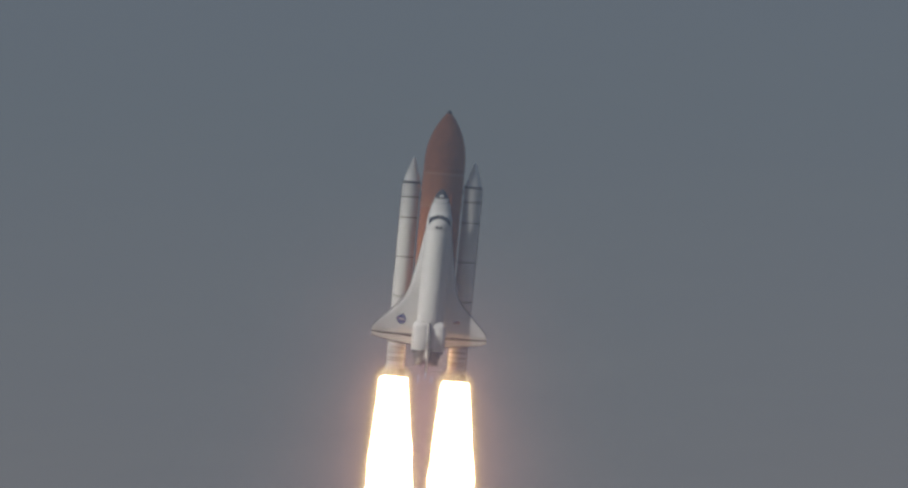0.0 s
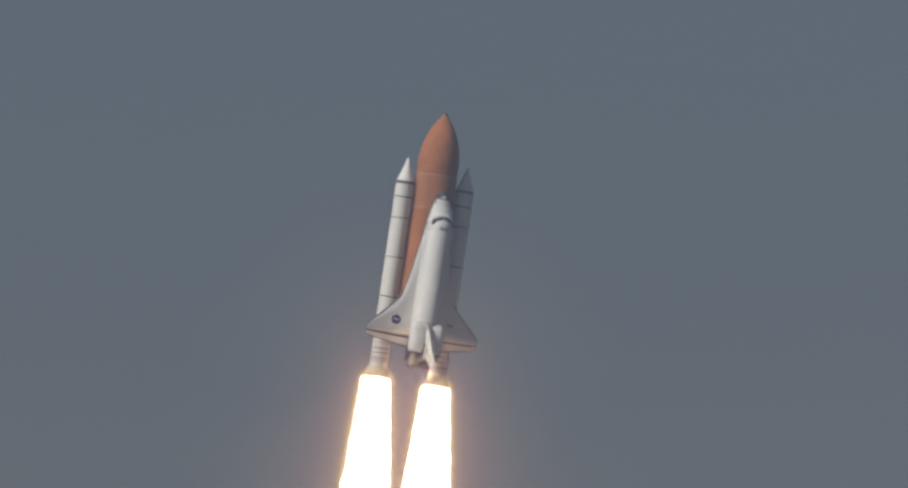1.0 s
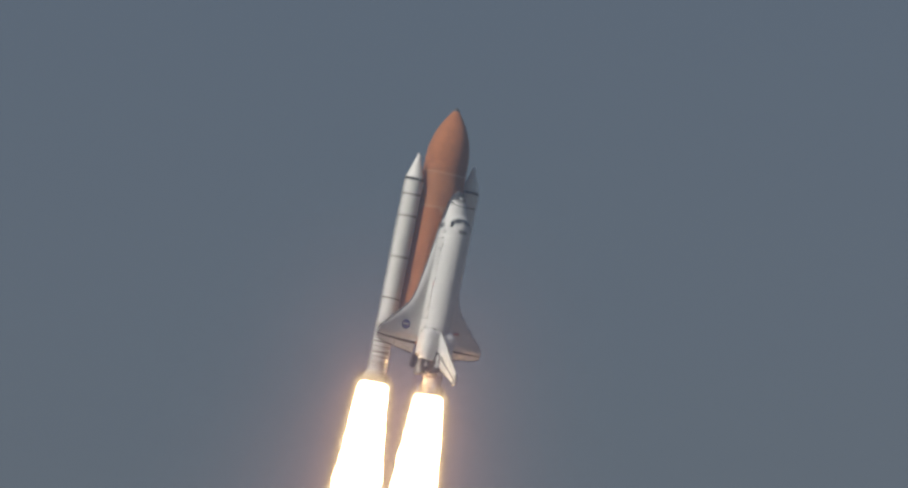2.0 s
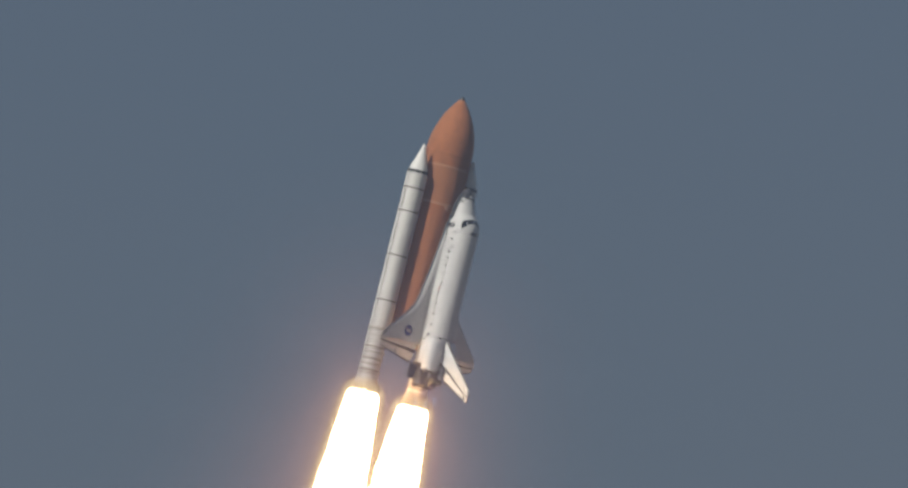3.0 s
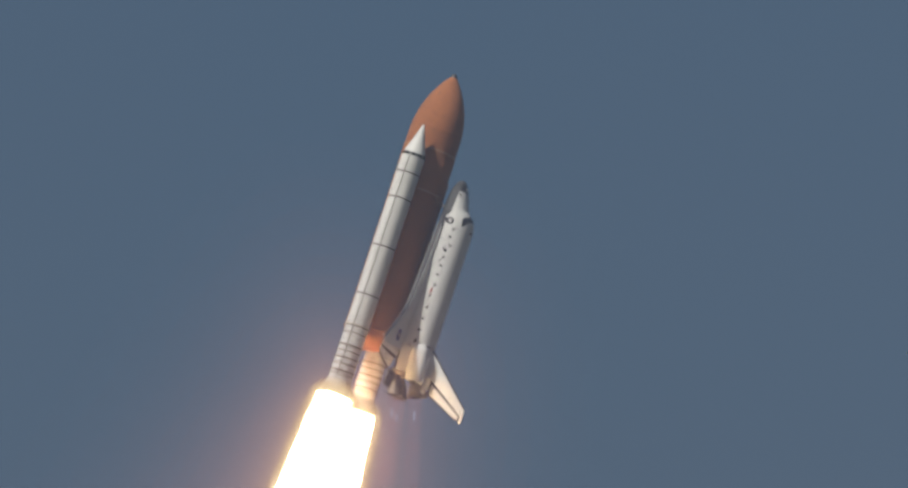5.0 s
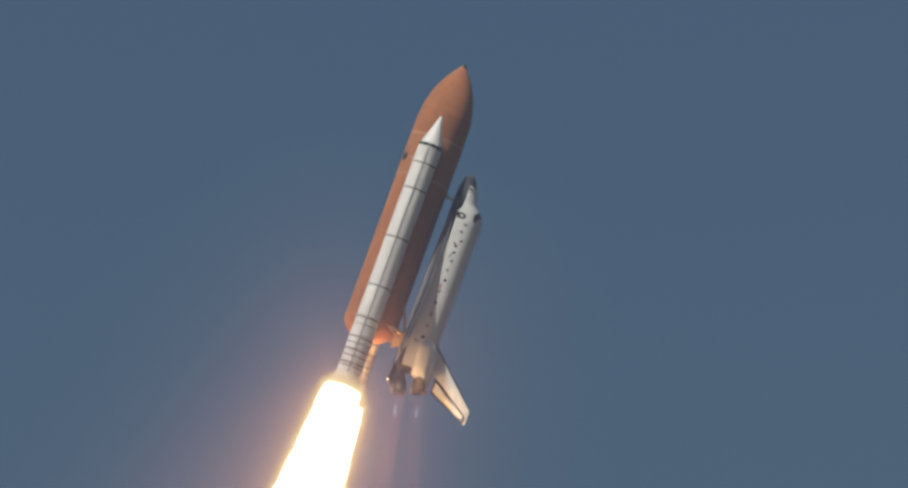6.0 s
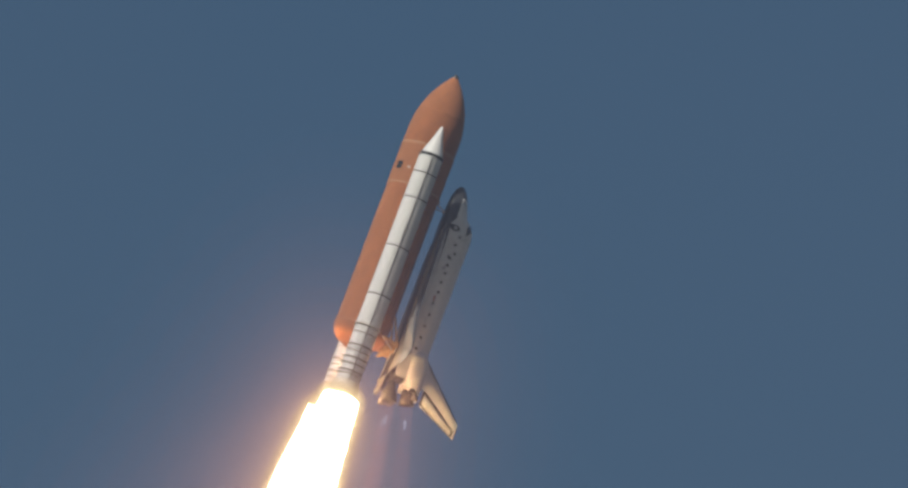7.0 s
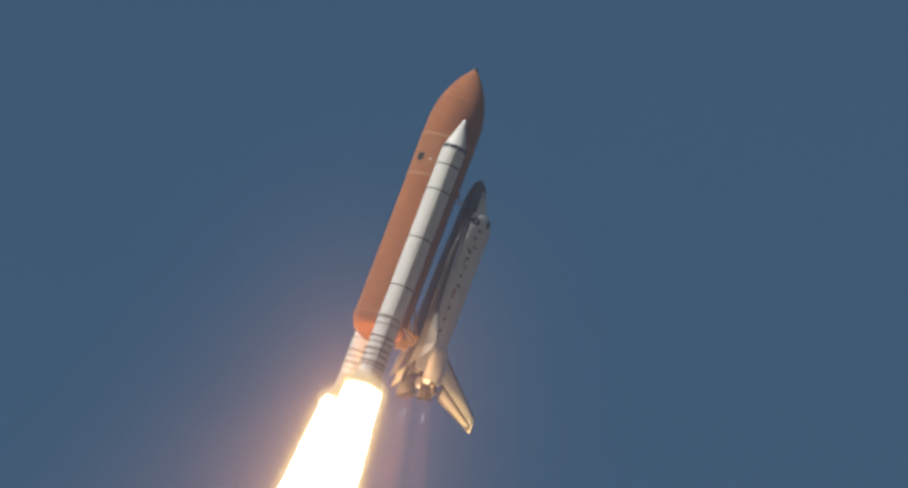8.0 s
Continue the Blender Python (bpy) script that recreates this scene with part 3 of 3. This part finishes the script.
def fin_point(u, v, side, grow=1.0):
    """u along the chord, v up the fin, side -1 to 1 across."""
    zo = 488 + (815 - 488) * v
    le = 1300 + (1622 - 1300) * v
    te = 1568 + (1722 - 1568) * v
    t = (15 - 9 * v) * grow
    k = min(u / 0.3, 1) ** 0.6 * (1 - 0.55 * max(0, (u - 0.45) / 0.55))
    return orb(le + (te - le) * u, side * t * k, zo)


def bell(th, xo, y, zo, cant_up, length, r, name="main_engine"):
    """A rocket bell with throat, ribs and inner wall, its exit aft."""
    prof = [(r * 0.24, 0), (r * 0.30, 0.10), (r * 0.48, 0.25), (r * 0.68, 0.45), (r * 0.84, 0.68), (r * 0.95, 0.87), (r, 1.0)]
    base = orb(xo, y, zo)
    m = Matrix.Translation(base) @ Matrix.Rotation(radians(-cant_up), 4, "X")

    def turned(rows, seg=32):
        bm = lathe([(a, -b * length) for a, b in rows], seg=seg)
        bmesh.ops.transform(bm, matrix=m, verts=bm.verts)
        return bm
    e = part(name, thick(turned(prof), 0.05), BELL, th, "dark metal rocket engine bell")
    part("bell_lining", turned([(a * 0.94, b) for a, b in prof]), BELL_IN, e)
    for k in (0.35, 0.55, 0.75, 0.97):
        i = [p for p in zip(prof, prof[1:]) if p[0][1] <= k <= p[1][1]][0]
        f = (k - i[0][1]) / (i[1][1] - i[0][1])
        rr = i[0][0] + (i[1][0] - i[0][0]) * f
        part("hatband", turned([(rr - 0.02, k - 0.012), (rr + 0.07, k - 0.008), (rr + 0.07, k + 0.008), (rr - 0.02, k + 0.012)]), BELL, e)
    if length > 2:
        part("powerhead", turned([(0.0, -0.16), (r * 0.5, -0.14), (r * 0.62, -0.05), (r * 0.5, 0.03), (r * 0.25, 0.05)]), BULKHEAD, e)
    return e, m


def orbiter():
    th = thing("orbiter", orb(1505, 0, 374), "white winged shuttle orbiter with black tiled belly, mounted on the tank", "spacecraft")
    part("nose_cap", capped(hull_sheet(236, 262, 0, 360, 5, 40)), TILE_GREY, th, "grey carbon nose cap")
    part("cabin", hull_sheet(262, 582, -98, 98, 40, 40), BLANKET, th, "white blanketed crew cabin")
    part("belly", grid(lambda u, v: skin(262 + 1243 * u, tile_line(262 + 1243 * u) + (360 - 2 * tile_line(262 + 1243 * u)) * v), 60, 40), TILE_BLACK, th, "black tiled belly")
    for s in (-1, 1):
        part("side_wall", grid(lambda u, v: skin(582 + 725 * u, s * (62 + (tile_line(582 + 725 * u) - 62) * v)), 24, 12), BLANKET, th, "white side wall with dark vents")
        door = part("payload_door", hull_sheet(582, 1307, 0, s * 62, 24, 16), DOOR_WHITE, th, "white curved payload bay door")
        for k in range(1, 4):
            x = 582 + 725 * k / 4
            part("door_seam", pad(x - 1.5, x + 1.5, s * 1, s * 61, 0.012, 1, 14), SEAM, door)
        part("sill_seam", pad(582, 1307, s * 61.3, s * 62.3, 0.012, 20, 1), SEAM, door)
    part("aft_fuselage", hull_sheet(1307, 1505, -113, 113, 14, 46), BLANKET, th, "white aft fuselage")
    part("aft_bulkhead", capped(grid(lambda u, v: skin(1503 + u, v * 360), 1, 48, True)), BULKHEAD, th, "dark engine bulkhead")
    part("door_edge", pad(1304, 1310, -60, 60, 0.02, 1, 20), SEAM, th)
    # nose tiles and thruster module
    for s in (-1, 1):
        part("chin_tiles", thick(grid(lambda u, v: skin(262 + 222 * u, s * (99 - (37 - 33 * u * u) * v), 0.02), 16, 6), 0.025), TILE_BLACK, th, "black nose tiles")
        part("thruster_ports", pad(328, 344, s * 44, s * 62, 0.02), BAND_DARK, th, "dark thruster openings")
        part("thruster_port", pad(322, 331, s * 10, s * 20, 0.02), BAND_DARK, th)
        # windshield and overhead panes
        for a, b, x0, x1 in ((1.5, 13, 452, 474), (15.5, 28, 450, 479), (30.5, 44, 444, 486)):
            part("windshield_pane", pad(x0, x1, s * a, s * b, 0.03, sweep=1.0), GLASS_DARK, th, "dark cabin window")
        part("overhead_pane", pad(541, 563, s * 2.5, s * 11, 0.03), GLASS_DARK, th, "dark overhead window")
        part("window_surround", pad(448, 482, s * 1.0, s * 28.6, 0.014, 5, 8, 1.0), TILE_BLACK, th, "black window surround")
        part("window_surround", pad(440, 490, s * 29.8, s * 45.5, 0.014, 5, 8, 1.0), TILE_BLACK, th, "black window surround")
    part("nose_tiles", pad(258, 314, -80, 80, 0.02, 6, 24), TILE_BLACK, th, "black nose tiles")
    part("thruster_panel", pad(286, 302, -15, 15, 0.04, 3, 8), BLANKET, th, "white thruster panel")
    part("thruster_band", pad(350, 354, -58, 58, 0.015, 1, 20), TILE_GREY, th, "dark tile seam")
    # crew hatch ring
    for r0, r1, mat, nm in ((0, 9, BLANKET, "side_hatch"), (9, 21, TILE_BLACK, "hatch_ring")):
        bm = bmesh.new()
        pts = []
        for r in (r0, r1):
            pts.append([bm.verts.new(skin(516 + r * math.cos(2 * math.pi * i / 24), -(83 + r * 0.75 * math.sin(2 * math.pi * i / 24)), 0.03)) for i in range(24)])
        for i in range(24):
            j = (i + 1) % 24
            bm.faces.new((pts[0][i], pts[0][j], pts[1][j], pts[1][i]))
        if r0 == 0:
            bmesh.ops.remove_doubles(bm, verts=bm.verts, dist=0.001)
        part(nm, thick(bm, 0.03), mat, th)
    # vents and marks along the flanks
    for s in (-1, 1):
        for x, w, d in ((560, 8, 70), (610, 10, 74), (665, 9, 66), (700, 12, 75), (745, 12, 75), (690, 9, 82), (770, 10, 82), (800, 9, 73), (860, 9, 75), (925, 12, 72), (1000, 9, 76), (1075, 10, 74), (1150, 12, 76), (1225, 10, 74)):
            part("vent_door", pad(x - 2, x + w + 2, s * (d - 12), s * (d - 4), 0.015, 1, 2), LETTER, th, "dark vent door")
        part("name_bar", pad(545, 556, s * 55, s * 64, 0.012, 3, 2), SEAM, th, "faint grey lettering bar")
        part("flag_mark", pad(955, 990, s * 66, s * 75, 0.012, 3, 2), FADED_RED, th, "small faded flag")
        bm = bmesh.new()
        for i in range(12):
            if i in (6,):
                continue
            x0 = 1012 + 12.5 * i
            quad = [[skin(x0 + 8 * a, s * (68 + (4.5 if i % 3 else 6) * b), 0.02) for b in (0, 1)] for a in (0, 1)]
            bm.faces.new([bm.verts.new(q) for q in (quad[0][0], quad[0][1], quad[1][1], quad[1][0])])
        part("flank_lettering", thick(bm, 0.01), SEAM_DARK, th, "row of small dark lettering bars")
        part("pod_hinge_mark", pad(1294, 1314, s * 64, s * 73, 0.03, 1, 2), LETTER, th, "dark fitting ahead of the pod")
        part("flank_fitting", pad(1330, 1340, s * 88, s * 93, 0.02, 1, 1), LETTER, th)
        part("flank_stain", pad(1336, 1346, s * 76, s * 84, 0.014, 1, 1), LETTER, th)
    # pods beside the fin
    for s in (-1, 1):
        def pod(u, v, s=s):
            x = 1300 + (1548 - 1300) * u
            k = min(1, u / 0.2) ** 0.5 if u > 0 else 0
            k *= 1 - 0.10 * max(0, u - 0.75) / 0.25
            a = 2 * math.pi * v
            ca, sa = math.cos(a), math.sin(a)
            return orb(x, s * (72 + 6 * u) + 60 * k * math.copysign(abs(ca) ** 0.7, ca), 450 + 16 * u + (46 + 14 * min(1, u / 0.4)) * k * math.copysign(abs(sa) ** 0.75, sa))
        p = part("engine_pod", capped(grid(pod, 18, 28, True)), DOOR_WHITE, th, "white bulging engine pod")
        part("pod_front_mark", pad(1310, 1322, s * 22, s * 34, 0.05, 1, 2), BAND_DARK, th)
        bell(th, 1548, s * 88, 492, 12, 1.5, 0.55, "pod_engine")
        part("thruster_housing", block(orb(1545, s * 112, 470), (0.75, 0.9, 1.3), bevel=0.12), BULKHEAD, p, "grey thruster housing")
    # main engines
    for y, zo, xo, cant in ((0, 443, 1500, 16), (-53, 343, 1525, 10), (53, 343, 1525, 10)):
        bell(th, xo, y, zo, cant, 3.5, 1.2)
        d = orb(xo - 8, y, zo)
        part("heat_collar", lathe([(1.35, d.z + 0.5), (1.3, d.z + 0.1), (0.95, d.z - 0.25)], (d.x, d.y), 28), BULKHEAD, th)
    turn = Matrix.Rotation(radians(4), 4, "X")
    flap = part("body_flap", block(orb(1566, 0, 296), (5.4, 0.5, 2.7), m=turn, bevel=0.12), TILE_BLACK, th, "black tiled body flap")
    part("flap_underside", block(orb(1566, 0, 296) + turn.to_3x3() @ Vector((0, 0.27, 0)), (5.2, 0.06, 2.55), m=turn, bevel=0.02), FLAP_PALE, flap, "flap underside coloured cream for flame light")
    for s in (-1, 1):
        w = wing(th, s)
    # wing badges
    badge = part("round_badge", wing_patch(-1, 232, 1312, disc(39), 0.05), BADGE_BLUE, th, "round blue badge with red stroke")
    part("badge_stroke", wing_patch(-1, 232, 1312, [(-34, 9), (0, -6), (36, -14), (5, 8)], 0.07), BADGE_RED, badge)
    part("badge_bar", wing_patch(-1, 232, 1312, [(-22, -5), (22, -5), (22, 4), (-22, 4)], 0.085), BLANKET, badge)
    flag = part("wing_flag", wing_patch(1, 215, 1300, [(-28, -14), (28, -14), (28, 14), (-28, 14)], 0.05), FADED_RED, th, "faded red and blue flag")
    part("flag_canton", wing_patch(1, 199, 1293, [(-12, -7), (12, -7), (12, 7), (-12, 7)], 0.07), FADED_BLUE, flag)
    part("wing_lettering", wing_patch(1, 235, 1338, [(-45, -4), (45, -4), (45, 4), (-45, 4)], 0.05), SEAM, th, "dark lettering bar")
    # fin and rudder
    part("fin", capped(grid(lambda v, u: fin_point(0.62 * abs(2 * u - 1), v, 1 if u > 0.5 else -1), 16, 20)), BLANKET, th, "white swept tail fin")
    part("fin_leading_edge", grid(lambda v, u: fin_point(0.07 * abs(2 * u - 1), v, 1 if u > 0.5 else -1, 1.12), 16, 4), TILE_BLACK, th, "dark fin leading edge")
    for s in (-1, 1):
        rud = part("rudder", capped(grid(lambda v, u: fin_point(0.64 + 0.36 * abs(2 * u - 1), 0.22 + 0.72 * v, s * (1 if u > 0.5 else 0.05)), 14, 10)), BLANKET, th, "white rudder panel edged in black")
        for u0, u1, v0, v1 in ((0.595, 0.675, 0.19, 0.955), (0.955, 1.0, 0.2, 0.95), (0.63, 1.0, 0.19, 0.225), (0.63, 1.0, 0.925, 0.955)):
            bm = grid(lambda a, b: fin_point(u0 + (u1 - u0) * b, v0 + (v1 - v0) * a, s, 1.0) + Vector((s * 0.025, 0, 0)), 10, 2)
            part("rudder_edging", thick(bm, 0.02), TILE_BLACK, rud, "black edging strip")
    part("fin_tip", capped(grid(lambda v, u: fin_point(0.02 + 0.98 * abs(2 * u - 1), 0.95 + 0.05 * v, 1 if u > 0.5 else -1), 2, 20)), BLANKET, th)
    part("drag_chute_housing", capped(grid(lambda u, v: orb(1500 + 95 * u, 17 * math.cos(2 * math.pi * v), 512 + 17 * math.sin(2 * math.pi * v)), 2, 16, True)), BLANKET, th)
    return th


# ---- exhaust ----
def flame_radius(d):
    return 2.95 + 0.095 * d - 0.0002 * d * d


def plume_mesh(x, out, z0, length, seed, lump, seg=56, rows=70):
    """A flaring jet with an uneven skin, streaming down from z0; out: metres beyond the flame's own radius."""
    def f(u, v):
        d = length * u ** 1.25
        r = flame_radius(max(0.0, d - out)) + out
        r *= min(1.0, d / (max(out, 0.0) * 2.0 + 0.6)) ** 0.25 if u > 0 else 0.0
        r *= max(0.0, 1 - max(0, (u - 0.6) / 0.4) ** 2) ** 0.5
        a = 2 * math.pi * v
        p = Vector((math.cos(a) * 2, math.sin(a) * 2, d * 0.28 + seed))
        r *= 1 + lump * min(1, 0.15 + d / 14) * (noise.noise(p) + 0.6 * noise.noise(p * 2.7))
        return Vector((x + r * math.cos(a), r * math.sin(a), z0 + out * 0.9 - d))
    return capped(grid(f, rows, seg, True))


SPINNING = []


def booster_exhaust(side):
    x = side * BOOSTER_X
    z0 = station(1992)
    th = thing("exhaust_plume", (x, 0, z0), "blinding white-yellow exhaust flame streaming from the booster nozzle", "flame", "booster exhaust flames")
    core = part("flame_core", plume_mesh(x, -0.20, z0 + 0.6, 47, 3 + side, 0.06), FLAME, th, "blinding white flame core")
    SPINNING.append((core, side, 9))
    # the outer skins climb over the skirt rim to imitate bloom there
    for k, (out, m) in enumerate(FLAME_SKIN):
        skin_part = part("flame_skin", plume_mesh(x, out, z0 + 0.65 + 0.22 * k, 48 + out, 9 + 5.3 * k + side, 0.06), m, th, "ragged yellow-orange flame skin and its bloom")
        SPINNING.append((skin_part, side if k % 2 else -side, 7 + 1.5 * k))
    for k, (out, m) in enumerate(BLOOM_SHELLS):
        part("flame_bloom", plume_mesh(x, out, z0, 51 + 2 * out, 20 + 3.7 * k + side, 0.045, 48, 50), m, th, "faint orange shell added for lens bloom")
    return th


def engine_exhaust(y, zo, xo, cant):
    base = orb(xo, y, zo)
    th = thing("engine_exhaust", base, "faint bluish exhaust with a pale shock glow below the engine", "exhaust", "engine exhaust jets")
    m = Matrix.Translation(base) @ Matrix.Rotation(radians(-cant), 4, "X")

    def turned(rows):
        bm = lathe(rows, seg=24)
        bmesh.ops.transform(bm, matrix=m, verts=bm.verts)
        return bm
    part("gas_cone", turned([(1.05, -3.6), (1.0, -6), (1.05, -9), (1.25, -16), (0.9, -24), (0.0, -30)]), BLUE_GAS, th, "faint violet gas")
    part("shock_glow", turned([(0.0, -5.6), (0.17, -5.8), (0.22, -6.3), (0.16, -6.9), (0.0, -7.4)]), SHOCK, th, "pale blue shock diamond")
    return th


things = [external_tank(), booster(-1), booster(1), orbiter(), booster_exhaust(-1), booster_exhaust(1)]
things += [engine_exhaust(y, zo, xo, c) for y, zo, xo, c in ((0, 443, 1500, 16), (-53, 343, 1525, 10), (53, 343, 1525, 10))]


def motions():
    for th in things:
        base = Matrix.Translation(Vector(th["base"]))
        rows = []
        for t, (stack, eye) in zip(TIMES, POSES):
            m = stack @ base
            if th.name.startswith("exhaust_plume"):
                # steering swings the flames a little aside while the stack rolls
                swing = Matrix.Rotation(radians(float(glide(SWING, t)[0])), 4, eye.col[2].to_3d())
                m = Matrix.Translation(m.translation) @ swing @ Matrix.Translation(-m.translation) @ m
            rows.append((t, m))
        walk(th, rows)
    # the flames' uneven skins churn round their jets
    for ob, way, speed in SPINNING:
        walk(ob, [(t, pose(0, 0, 0, 0, 0, way * speed * i)) for i, t in enumerate(TIMES)])


motions()
